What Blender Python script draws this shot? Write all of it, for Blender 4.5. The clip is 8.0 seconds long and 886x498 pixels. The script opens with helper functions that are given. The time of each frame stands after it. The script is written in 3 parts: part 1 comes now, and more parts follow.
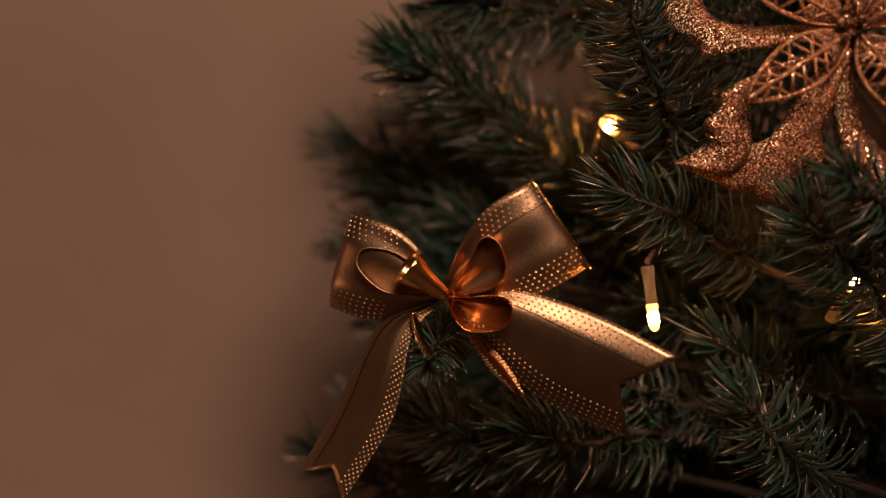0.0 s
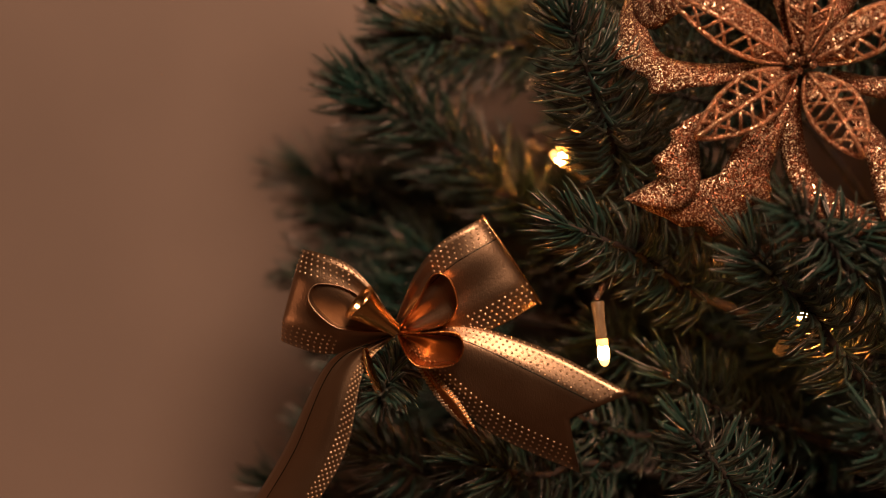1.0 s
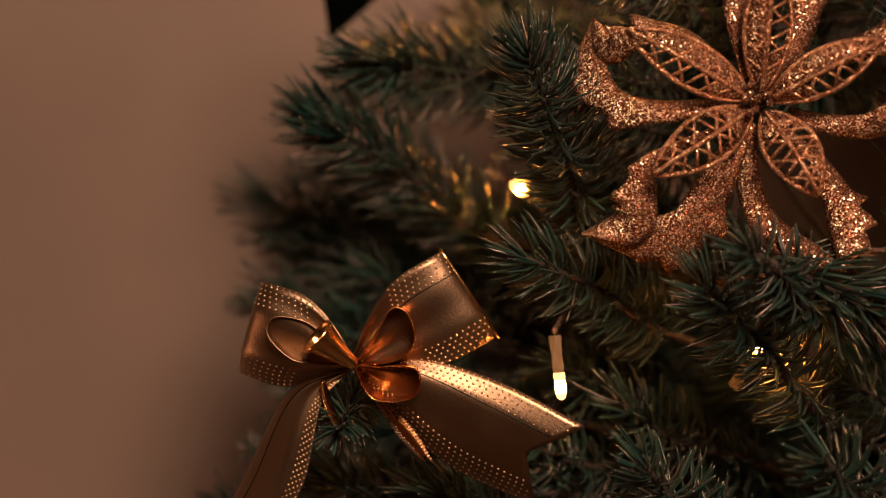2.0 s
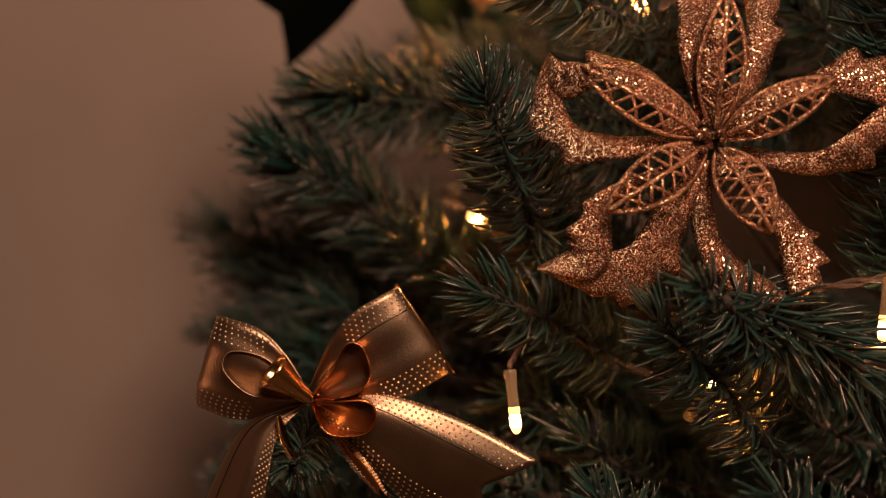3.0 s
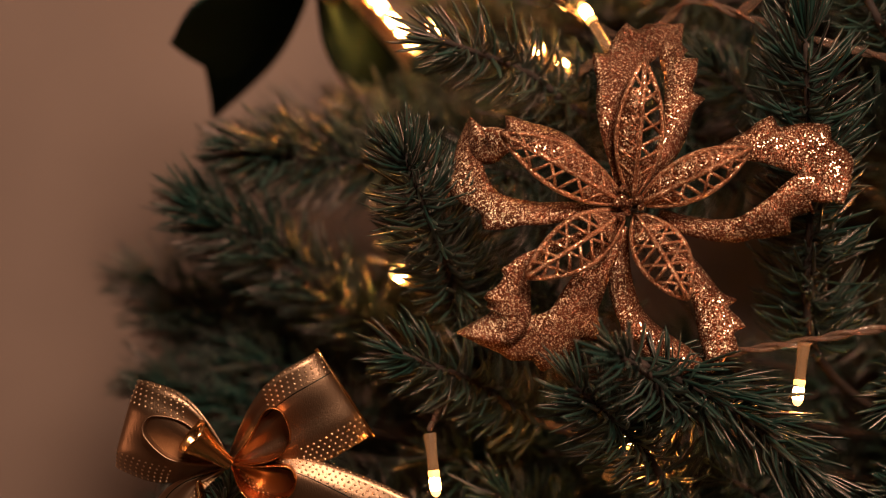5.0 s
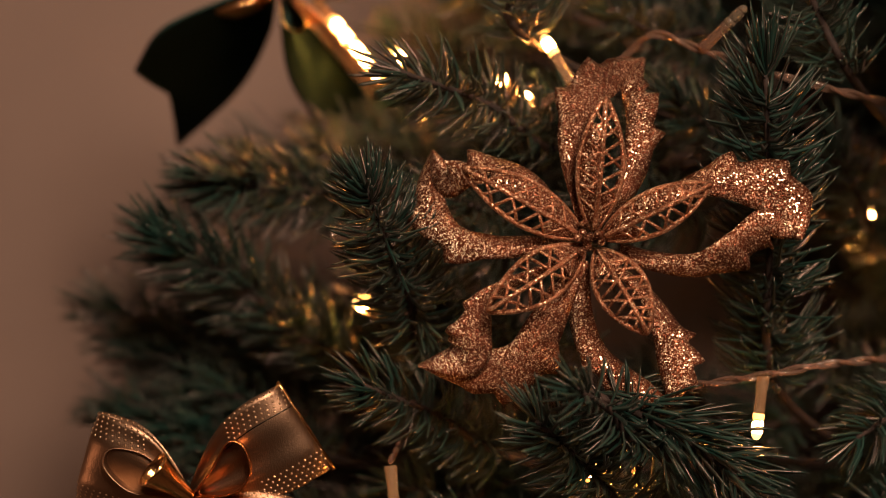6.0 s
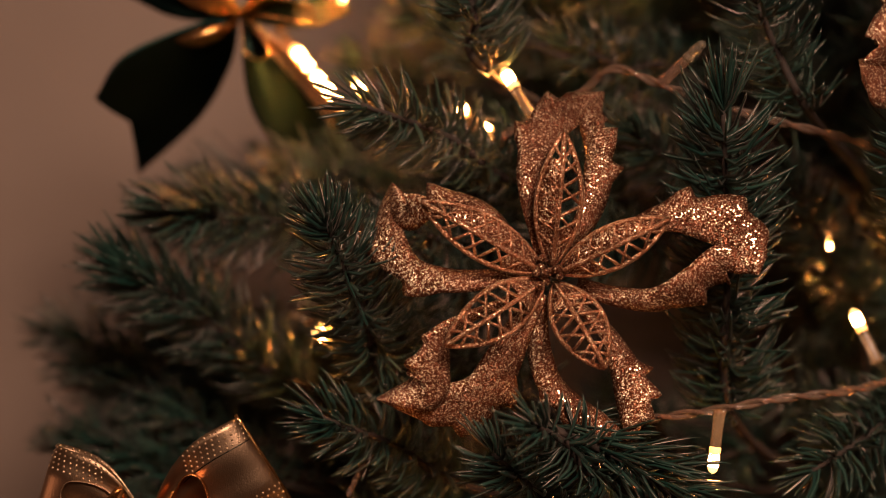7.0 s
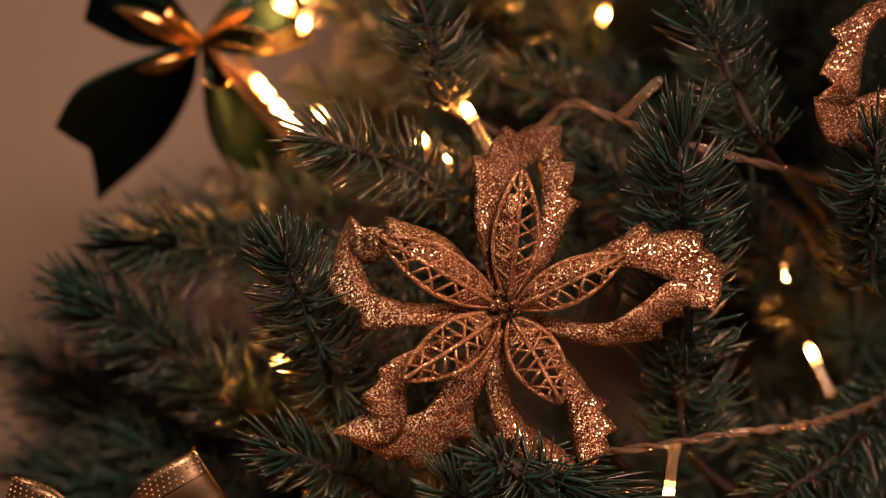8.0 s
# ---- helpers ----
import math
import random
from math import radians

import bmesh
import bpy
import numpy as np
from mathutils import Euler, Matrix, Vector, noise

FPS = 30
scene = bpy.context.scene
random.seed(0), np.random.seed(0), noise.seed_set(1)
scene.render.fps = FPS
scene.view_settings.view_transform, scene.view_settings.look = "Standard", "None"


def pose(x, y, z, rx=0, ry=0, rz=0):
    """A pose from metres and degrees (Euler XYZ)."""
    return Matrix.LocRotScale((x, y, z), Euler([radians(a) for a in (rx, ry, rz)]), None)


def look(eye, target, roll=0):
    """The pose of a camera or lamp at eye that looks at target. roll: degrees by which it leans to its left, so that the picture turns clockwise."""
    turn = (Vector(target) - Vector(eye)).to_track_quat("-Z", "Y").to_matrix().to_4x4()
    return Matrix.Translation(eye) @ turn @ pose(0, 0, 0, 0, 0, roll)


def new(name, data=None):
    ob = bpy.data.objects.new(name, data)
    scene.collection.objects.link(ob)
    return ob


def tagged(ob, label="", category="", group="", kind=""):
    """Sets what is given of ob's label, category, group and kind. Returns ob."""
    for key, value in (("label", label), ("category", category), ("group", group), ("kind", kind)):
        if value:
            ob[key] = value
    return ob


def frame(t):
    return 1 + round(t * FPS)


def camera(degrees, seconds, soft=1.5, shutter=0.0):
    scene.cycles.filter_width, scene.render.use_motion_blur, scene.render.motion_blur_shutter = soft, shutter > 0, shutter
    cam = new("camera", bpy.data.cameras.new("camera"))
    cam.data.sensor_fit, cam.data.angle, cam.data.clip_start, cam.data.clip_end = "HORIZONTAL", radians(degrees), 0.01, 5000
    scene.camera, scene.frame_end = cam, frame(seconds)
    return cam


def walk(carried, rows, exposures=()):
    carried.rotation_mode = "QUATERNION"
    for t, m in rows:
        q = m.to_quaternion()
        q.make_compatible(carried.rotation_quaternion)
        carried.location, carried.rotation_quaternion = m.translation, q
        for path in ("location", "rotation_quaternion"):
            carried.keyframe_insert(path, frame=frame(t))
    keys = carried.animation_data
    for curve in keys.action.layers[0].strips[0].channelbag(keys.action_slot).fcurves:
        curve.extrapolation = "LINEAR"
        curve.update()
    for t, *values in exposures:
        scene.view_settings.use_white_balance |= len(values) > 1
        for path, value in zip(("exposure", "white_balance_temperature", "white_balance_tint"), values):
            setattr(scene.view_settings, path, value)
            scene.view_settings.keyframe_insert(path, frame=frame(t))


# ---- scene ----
cam = camera(28.207, 8.0, soft=0.75)
PATH = [
    (0, (0.01514, -0.73025, -0.04509), (-0.06519, 0.01543, -0.04918), -0.479),
    (0.5, (0.01652, -0.73205, -0.03751), (-0.05457, 0.01456, -0.04192), -0.488),
    (1, (0.01816, -0.73365, -0.03002), (-0.04416, 0.01374, -0.03448), -0.532),
    (1.5, (0.02002, -0.73508, -0.02263), (-0.03540, 0.01285, -0.02770), -0.348),
    (3, (0.02653, -0.73862, -0.00116), (-0.00737, 0.01060, -0.00591), -0.017),
    (3.5, (0.02891, -0.73963, 0.00575), (0.00150, 0.00985, 0.00104), 0.026),
    (4, (0.03133, -0.74061, 0.01254), (0.01089, 0.00910, 0.00792), 0.073),
    (4.5, (0.03375, -0.74157, 0.01919), (0.01877, 0.00826, 0.01456), 0.061),
    (6, (0.04074, -0.74467, 0.03830), (0.04285, 0.00532, 0.03570), 0.349),
    (6.5, (0.04286, -0.74586, 0.04437), (0.05121, 0.00409, 0.04276), 0.447),
    (7, (0.04482, -0.74717, 0.05028), (0.06018, 0.00267, 0.05012), 0.594),
    (7.5, (0.04657, -0.74863, 0.05602), (0.06868, 0.00105, 0.05722), 0.736),
    (8, (0.04810, -0.75026, 0.06160), (0.07797, -0.00087, 0.06481), 0.904),
]
# the twinkling of the string lights makes the picture dimmer and cooler now and then
EXPOSURES = [
    (0.0, -0.20, 6500, 10), (0.5, 0.05, 6800, 10), (1.0, 0.02, 6700, 10), (1.5, 0.02, 6700, 10),
    (3.0, -0.12, 6200, 8), (3.5, -0.12, 6200, 8), (4.0, 0.02, 6550, 10), (4.5, 0.02, 6450, 10),
    (6.0, -0.12, 6150, 8), (6.5, -0.16, 6100, 8), (7.0, -0.16, 6100, 8), (7.5, 0.02, 6500, 10), (8.0, 0.05, 6500, 10),
]
walk(cam, [(t, look(eye, target, roll)) for t, eye, target, roll in PATH], EXPOSURES)
# a fast portrait lens, focused on the bow and the glitter flower
cam.data.dof.use_dof = True
cam.data.dof.focus_distance = 0.745
cam.data.dof.aperture_fstop = 3.3

# ---- light: a dim room with one warm lamp and an added wall glow, besides the string lights ----
world = bpy.data.worlds.new("world")
scene.world = world
world.use_nodes = True
world.node_tree.nodes["Background"].inputs[0].default_value = (0.30, 0.20, 0.14, 1)
world.node_tree.nodes["Background"].inputs[1].default_value = 0.05


def lamp(name, eye, target, size, watts, colour):
    data = bpy.data.lights.new(name, "AREA")
    data.shape, data.size, data.energy, data.color = "DISK", size, watts, colour
    ob = new(name, data)
    ob.matrix_world = look(eye, target)
    return ob


lamp("room_lamp", (0.42, -1.42, 0.95), (0.0, 0.1, 0.0), 0.62, 46.0, (1.0, 0.64, 0.46))
# unseen lamp, added for the orange glow low on the wall
lamp("wall_glow_lamp", (-1.05, -0.10, -0.45), (-0.35, 0.43, -0.25), 0.30, 1.5, (1.0, 0.44, 0.24))


# ---- materials ----
def material(name):
    m = bpy.data.materials.new(name)
    m.use_nodes = True
    return m, m.node_tree.nodes, m.node_tree.links, m.node_tree.nodes["Principled BSDF"]


def put(n, **values):
    for key, v in values.items():
        n.inputs[key.replace("_", " ")].default_value = v
    return n


def ramp(nodes, a, b, p=0.3, q=0.7):
    r = nodes.new("ShaderNodeValToRGB")
    r.color_ramp.elements[0].position, r.color_ramp.elements[1].position = p, q
    r.color_ramp.elements[0].color, r.color_ramp.elements[1].color = (*a, 1), (*b, 1)
    return r


def needle_material(name, dark, light):
    m, n, l, b = material(name)
    geo = n.new("ShaderNodeNewGeometry")
    r = ramp(n, dark, light, 0.25, 1.0)
    l.new(geo.outputs["Random Per Island"], r.inputs[0])
    l.new(r.outputs[0], b.inputs["Base Color"])
    # pink highlight and sheen tints stand in for the warm light's colour
    put(b, Specular_Tint=(1.0, 0.66, 0.56, 1), Roughness=0.36, Specular_IOR_Level=1.0, Coat_Weight=0.3, Coat_Roughness=0.30, Sheen_Weight=0.035, Sheen_Roughness=0.4, Sheen_Tint=(1.0, 0.62, 0.52, 1))
    return m


def bark_material():
    m, n, l, b = material("twig_bark")
    co = n.new("ShaderNodeTexCoord")
    t = put(n.new("ShaderNodeTexNoise"), Scale=350.0, Detail=4.0)
    r = ramp(n, (0.010, 0.008, 0.006), (0.036, 0.020, 0.012))
    l.new(co.outputs["Object"], t.inputs["Vector"])
    l.new(t.outputs[0], r.inputs[0])
    l.new(r.outputs[0], b.inputs["Base Color"])
    bump = put(n.new("ShaderNodeBump"), Strength=0.6, Distance=0.001)
    l.new(t.outputs[0], bump.inputs["Height"])
    l.new(bump.outputs[0], b.inputs["Normal"])
    put(b, Roughness=0.8)
    return m


def ribbon_material(name, colour, rough):
    m, n, l, b = material(name)
    co = n.new("ShaderNodeTexCoord")
    weave = put(n.new("ShaderNodeTexNoise"), Scale=1.0, Detail=2.0)
    stretch = n.new("ShaderNodeMapping")
    stretch.inputs["Rotation"].default_value = (0.0, radians(35), 0.0)
    stretch.inputs["Scale"].default_value = (1900.0, 900.0, 500.0)
    l.new(co.outputs["Object"], stretch.inputs["Vector"])
    l.new(stretch.outputs[0], weave.inputs["Vector"])
    fine = put(n.new("ShaderNodeTexNoise"), Scale=1500.0, Detail=2.0)
    blot = put(n.new("ShaderNodeTexNoise"), Scale=22.0, Detail=3.0)
    for t in (fine, blot):
        l.new(co.outputs["Object"], t.inputs["Vector"])
    add = n.new("ShaderNodeMath")
    l.new(weave.outputs[0], add.inputs[0])
    l.new(fine.outputs[0], add.inputs[1])
    bump = put(n.new("ShaderNodeBump"), Strength=0.45, Distance=0.0002)
    l.new(add.outputs[0], bump.inputs["Height"])
    l.new(bump.outputs[0], b.inputs["Normal"])
    r = ramp(n, tuple(c * 0.85 for c in colour), colour, 0.35, 0.65)
    l.new(blot.outputs[0], r.inputs[0])
    l.new(r.outputs[0], b.inputs["Base Color"])
    rr = ramp(n, (rough * 0.92,) * 3, (rough * 1.1,) * 3, 0.35, 0.65)
    l.new(blot.outputs[0], rr.inputs[0])
    l.new(rr.outputs[0], b.inputs["Roughness"])
    put(b, Metallic=1.0)
    return m


def glitter_material(name, dark, light, painted_glint, scale=3300.0):
    """Loose flakes on copper lacquer: every cell tilts its own way, and some few are coloured bright as if glinting."""
    m, n, l, b = material(name)
    co = n.new("ShaderNodeTexCoord")
    v = put(n.new("ShaderNodeTexVoronoi"), Scale=scale)
    l.new(co.outputs["Object"], v.inputs["Vector"])
    geo = n.new("ShaderNodeNewGeometry")
    sub = n.new("ShaderNodeVectorMath")
    sub.operation = "SUBTRACT"
    sub.inputs[1].default_value = (0.5, 0.5, 0.5)
    mul = n.new("ShaderNodeVectorMath")
    mul.operation = "SCALE"
    mul.inputs["Scale"].default_value = 1.15
    add = n.new("ShaderNodeVectorMath")
    nor = n.new("ShaderNodeVectorMath")
    nor.operation = "NORMALIZE"
    l.new(v.outputs["Color"], sub.inputs[0])
    l.new(sub.outputs[0], mul.inputs[0])
    l.new(geo.outputs["Normal"], add.inputs[0])
    l.new(mul.outputs[0], add.inputs[1])
    l.new(add.outputs[0], nor.inputs[0])
    sep = n.new("ShaderNodeSeparateColor")
    l.new(v.outputs["Color"], sep.inputs[0])
    r = ramp(n, dark, light, 0.0, 0.80)
    top = r.color_ramp.elements.new(0.90)
    top.color = (*painted_glint, 1)
    l.new(sep.outputs[0], r.inputs[0])
    # worn and thickly strewn patches
    worn = put(n.new("ShaderNodeTexNoise"), Scale=70.0, Detail=3.0)
    l.new(co.outputs["Object"], worn.inputs["Vector"])
    patch = ramp(n, (0.50, 0.46, 0.42), (1.0, 1.0, 1.0), 0.36, 0.62)
    l.new(worn.outputs[0], patch.inputs[0])
    mix = n.new("ShaderNodeMix")
    mix.data_type, mix.blend_type = "RGBA", "MULTIPLY"
    mix.inputs["Factor"].default_value = 1.0
    l.new(r.outputs[0], mix.inputs["A"])
    l.new(patch.outputs[0], mix.inputs["B"])
    # the larger flakes, strewn singly, their glint put into the base colour
    big = put(n.new("ShaderNodeTexVoronoi"), Scale=900.0)
    l.new(co.outputs["Object"], big.inputs["Vector"])
    pick = n.new("ShaderNodeSeparateColor")
    l.new(big.outputs["Color"], pick.inputs[0])
    small = n.new("ShaderNodeMath")
    small.operation = "LESS_THAN"
    small.inputs[1].default_value = 0.33
    l.new(big.outputs["Distance"], small.inputs[0])
    some = n.new("ShaderNodeMath")
    some.operation = "GREATER_THAN"
    some.inputs[1].default_value = 0.56
    l.new(pick.outputs[1], some.inputs[0])
    both = n.new("ShaderNodeMath")
    both.operation = "MULTIPLY"
    l.new(small.outputs[0], both.inputs[0])
    l.new(some.outputs[0], both.inputs[1])
    flake = n.new("ShaderNodeMix")
    flake.data_type = "RGBA"
    l.new(both.outputs[0], flake.inputs["Factor"])
    l.new(mix.outputs["Result"], flake.inputs["A"])
    flake.inputs["B"].default_value = (*painted_glint, 1)
    l.new(flake.outputs["Result"], b.inputs["Base Color"])
    flat = n.new("ShaderNodeMix")
    flat.data_type = "VECTOR"
    l.new(both.outputs[0], flat.inputs["Factor"])
    l.new(nor.outputs[0], flat.inputs["A"])
    l.new(geo.outputs["Normal"], flat.inputs["B"])
    l.new(flat.outputs["Result"], b.inputs["Normal"])
    put(b, Metallic=0.75, Roughness=0.32)
    return m


def plaster_material(name, a, c):
    m, n, l, b = material(name)
    co = n.new("ShaderNodeTexCoord")
    t = put(n.new("ShaderNodeTexNoise"), Scale=3.0, Detail=5.0)
    f = put(n.new("ShaderNodeTexNoise"), Scale=260.0, Detail=3.0)
    for x in (t, f):
        l.new(co.outputs["Object"], x.inputs["Vector"])
    r = ramp(n, a, c)
    l.new(t.outputs[0], r.inputs[0])
    l.new(r.outputs[0], b.inputs["Base Color"])
    bump = put(n.new("ShaderNodeBump"), Strength=0.2, Distance=0.001)
    l.new(f.outputs[0], bump.inputs["Height"])
    l.new(bump.outputs[0], b.inputs["Normal"])
    put(b, Roughness=0.85)
    return m


def clear_material(name, colour, rough=0.12):
    m, n, l, b = material(name)
    put(b, Base_Color=(*colour, 1), Roughness=rough, IOR=1.45)
    b.inputs["Transmission Weight"].default_value = 0.93
    return m


def glow_material(name, colour, strength):
    m, n, l, b = material(name)
    put(b, Base_Color=(0.9, 0.7, 0.45, 1), Roughness=0.3, Emission_Color=(*colour, 1), Emission_Strength=strength)
    return m


NEEDLE = needle_material("needle_green", (0.001, 0.025, 0.019), (0.020, 0.058, 0.043))
BARK = bark_material()
GOLD = ribbon_material("gold_ribbon", (0.33, 0.215, 0.130), 0.38)
DOT = ribbon_material("gold_dot", (0.72, 0.52, 0.32), 0.36)
# shaded copy of the gold ribbon: shade and dark reflections put into its colour
RIBBON_SHADE = ribbon_material("ribbon_shade", (0.008, 0.017, 0.014), 0.42)
# lit copy of the gold: warm light inside the loops put into its colour
FOIL_LIT = ribbon_material("foil_lit_orange", (0.74, 0.29, 0.085), 0.27)
GOLD_SHINE = ribbon_material("gold_foil", (0.90, 0.52, 0.20), 0.16)
GLITTER = glitter_material("copper_glitter", (0.09, 0.026, 0.011), (0.29, 0.092, 0.038), (1.0, 0.76, 0.50))
RIM = glitter_material("copper_rim", (0.28, 0.095, 0.043), (0.60, 0.26, 0.13), (1.0, 0.72, 0.46))
WALL = plaster_material("plaster_beige", (0.172, 0.129, 0.103), (0.230, 0.171, 0.135))
WOOD = plaster_material("floor_wood", (0.05, 0.03, 0.018), (0.09, 0.05, 0.03))
CLEAR = clear_material("clear_plastic", (0.92, 0.64, 0.48), 0.08)
# lit sockets: weak emission stands in for bulb light scattered by the plastic
SOCKET_ON = clear_material("socket_glow", (1.0, 0.78, 0.55), 0.25)
for key, value in (("Emission Color", (1.0, 0.36, 0.08, 1)), ("Emission Strength", 0.04)):
    SOCKET_ON.node_tree.nodes["Principled BSDF"].inputs[key].default_value = value
BULB_OFF = clear_material("bulb_unlit", (1.0, 0.85, 0.65), 0.1)
# collar and tip glow weaker and orange, in place of the bulb's halo
COLLAR_ON = glow_material("bulb_collar_lit", (1.0, 0.40, 0.08), 3.0)
TIP_ON = glow_material("bulb_tip_lit", (1.0, 0.46, 0.12), 4.0)
BULB_ON = glow_material("bulb_lit", (1.0, 0.34, 0.065), 270.0)


# ---- helpers of this scene ----
def mesh_of(name, verts, faces, mat, smooth=True):
    me = bpy.data.meshes.new(name)
    me.from_pydata([tuple(v) for v in verts], [], faces)
    me.materials.append(mat)
    if smooth:
        me.polygons.foreach_set("use_smooth", [True] * len(me.polygons))
    me.update()
    return me


def thing(name, base, label, category, group=""):
    ob = new(name)
    ob.location = base
    ob.empty_display_size = 0.02
    return tagged(ob, label, category, group)


def part(name, me, parent, label="", kind=""):
    """A mesh in world coordinates under a thing (an Empty) or under a part of it."""
    ob = new(name, me)
    ob.parent = parent
    if parent.type == "EMPTY":
        ob.matrix_parent_inverse = Matrix.Translation(-parent.location)
    return tagged(ob, label, kind=kind)


def curve_points(points, n):
    """A smooth line (Catmull-Rom) through the points, n samples."""
    p = [np.array(q, float) for q in points]
    p = [2 * p[0] - p[1]] + p + [2 * p[-1] - p[-2]]
    out = []
    for k in range(n):
        u = k / (n - 1) * (len(p) - 3)
        i = min(int(u), len(p) - 4)
        f = u - i
        a, b, c, d = p[i:i + 4]
        out.append(0.5 * (2 * b + (c - a) * f + (2 * a - 5 * b + 4 * c - d) * f * f + (3 * b - a - 3 * c + d) * f ** 3))
    return np.array(out)


def tube(points, radii, sides=8, cap=True):
    """Vertices and faces of a round bar along points."""
    pts = np.array(points, float)
    tang = np.gradient(pts, axis=0)
    tang /= np.linalg.norm(tang, axis=1)[:, None] + 1e-12
    side = np.cross(tang[0], (0.31, 0.83, 0.46))
    verts, faces = [], []
    for k, (q, t) in enumerate(zip(pts, tang)):
        side = side - t * (side @ t)
        side /= np.linalg.norm(side)
        up = np.cross(t, side)
        r = radii[k] if np.ndim(radii) else radii
        for s in range(sides):
            a = 2 * math.pi * s / sides
            verts.append(q + r * (math.cos(a) * side + math.sin(a) * up))
    for k in range(len(pts) - 1):
        for s in range(sides):
            a, b = k * sides + s, k * sides + (s + 1) % sides
            faces.append((a, b, b + sides, a + sides))
    if cap:
        faces += [tuple(range(sides))[::-1], tuple(range((len(pts) - 1) * sides, len(pts) * sides))]
    return verts, faces


def box_mesh(name, lo, hi, mat):
    x, y, z = zip(lo, hi)
    v = [(x[i], y[j], z[k]) for i in (0, 1) for j in (0, 1) for k in (0, 1)]
    f = [(0, 1, 3, 2), (4, 6, 7, 5), (0, 4, 5, 1), (2, 3, 7, 6), (0, 2, 6, 4), (1, 5, 7, 3)]
    return mesh_of(name, v, f, mat, False)


# ---- the room ----
for name, lo, hi, mat in (
    ("wall_north", (-2.3, 0.43, -1.1), (2.3, 0.53, 1.6), WALL),
    ("wall_south", (-2.3, -2.6, -1.1), (2.3, -2.5, 1.6), WALL),
    ("wall_west", (-2.4, -2.5, -1.1), (-2.3, 0.43, 1.6), WALL),
    ("wall_east", (2.3, -2.5, -1.1), (2.4, 0.43, 1.6), WALL),
    ("floor", (-2.3, -2.5, -1.1), (2.3, 0.43, -1.0), WOOD),
    ("ceiling", (-2.3, -2.5, 1.5), (2.3, 0.43, 1.6), WALL),
):
    tagged(new(name, box_mesh(name, lo, hi, mat)), kind="structure")


# ---- the Christmas tree ----
def needle_arrays(axis, rng, per_metre=2100, length=0.024, spread=76):
    """Tapered, slightly curved needles all round an axis that ends in its tip."""
    axis = np.array(axis, float)
    step = np.linalg.norm(np.diff(axis, axis=0), axis=1)
    along = np.r_[0, np.cumsum(step)]
    total = along[-1]
    count = int(total * per_metre)
    s = np.sort(rng.random(count)) * total
    s[int(count * 0.93):] = total - rng.random(count - int(count * 0.93)) * 0.006
    pos = np.stack([np.interp(s, along, axis[:, k]) for k in range(3)], 1)
    tan = np.gradient(axis, axis=0)
    tan = np.stack([np.interp(s, along, tan[:, k]) for k in range(3)], 1)
    tan /= np.linalg.norm(tan, axis=1)[:, None]
    ref = np.tile((0.2, 0.5, 0.84), (count, 1))
    u = np.cross(tan, ref)
    u /= np.linalg.norm(u, axis=1)[:, None]
    w = np.cross(tan, u)
    phi = rng.random(count) * 2 * math.pi
    out = np.cos(phi)[:, None] * u + np.sin(phi)[:, None] * w
    near_tip = np.clip((total - s) / 0.026, 0, 1)
    ang = np.radians(spread * (0.35 + 0.65 * near_tip) + rng.normal(0, 9, count))
    ln = length * (0.72 + 0.28 * near_tip) * rng.uniform(0.75, 1.12, count)
    way = np.cos(ang)[:, None] * tan + np.sin(ang)[:, None] * out
    bend = tan * rng.uniform(0.25, 1.0, count)[:, None] + rng.normal(0, 0.06, (count, 3))
    mid = pos + way * (ln * 0.45)[:, None]
    late = mid + (way + bend * 0.8) * (ln * 0.42)[:, None]
    end = late + (way + bend * 1.3) * (ln * 0.10)[:, None]
    side = np.cross(way, rng.normal(0, 1, (count, 3)))
    side /= np.linalg.norm(side, axis=1)[:, None] + 1e-9
    other = np.cross(way, side)
    thick = rng.uniform(0.85, 1.15, count)[:, None]
    verts = np.empty((count, 10, 3))
    for k in range(3):
        a = 2 * math.pi * k / 3
        ring = (math.cos(a) * side + math.sin(a) * other * 0.6) * thick
        verts[:, k] = pos + ring * 0.00070
        verts[:, 3 + k] = mid + ring * 0.00112
        verts[:, 6 + k] = late + ring * 0.00085
    verts[:, 9] = end
    base = (np.arange(count) * 10)[:, None]
    quads = np.concatenate([base + r + np.array([k, (k + 1) % 3, 3 + (k + 1) % 3, 3 + k]) for r in (0, 3) for k in range(3)])
    tris = np.concatenate([base + np.array([6 + k, 6 + (k + 1) % 3, 9]) for k in range(3)])
    return verts.reshape(-1, 3), quads.tolist() + tris.tolist()


TRUNK = (0.33, 0.26)
tree = thing("christmas_tree", (TRUNK[0], TRUNK[1], -1.0),
             "dark green artificial fir tree decorated with gold bows and string lights", "tree")
v, f = tube([(TRUNK[0], TRUNK[1], z) for z in (-1.0, -0.5, 0.0, 0.5, 0.95)], [0.022, 0.02, 0.017, 0.013, 0.006], 12)
part("trunk", mesh_of("trunk", v, f, BARK), tree, "brown wrapped centre pole")
rng = np.random.default_rng(4)


def stem_mid(root, base):
    """Half way along a stem; the boughs part above and below the gap beside the flower."""
    mid = (root + base) / 2 - (0, 0, 0.015)
    if -0.06 < mid[2] < 0.08:
        mid[2] = 0.09 if base[2] > 0.03 else -0.08
    return mid


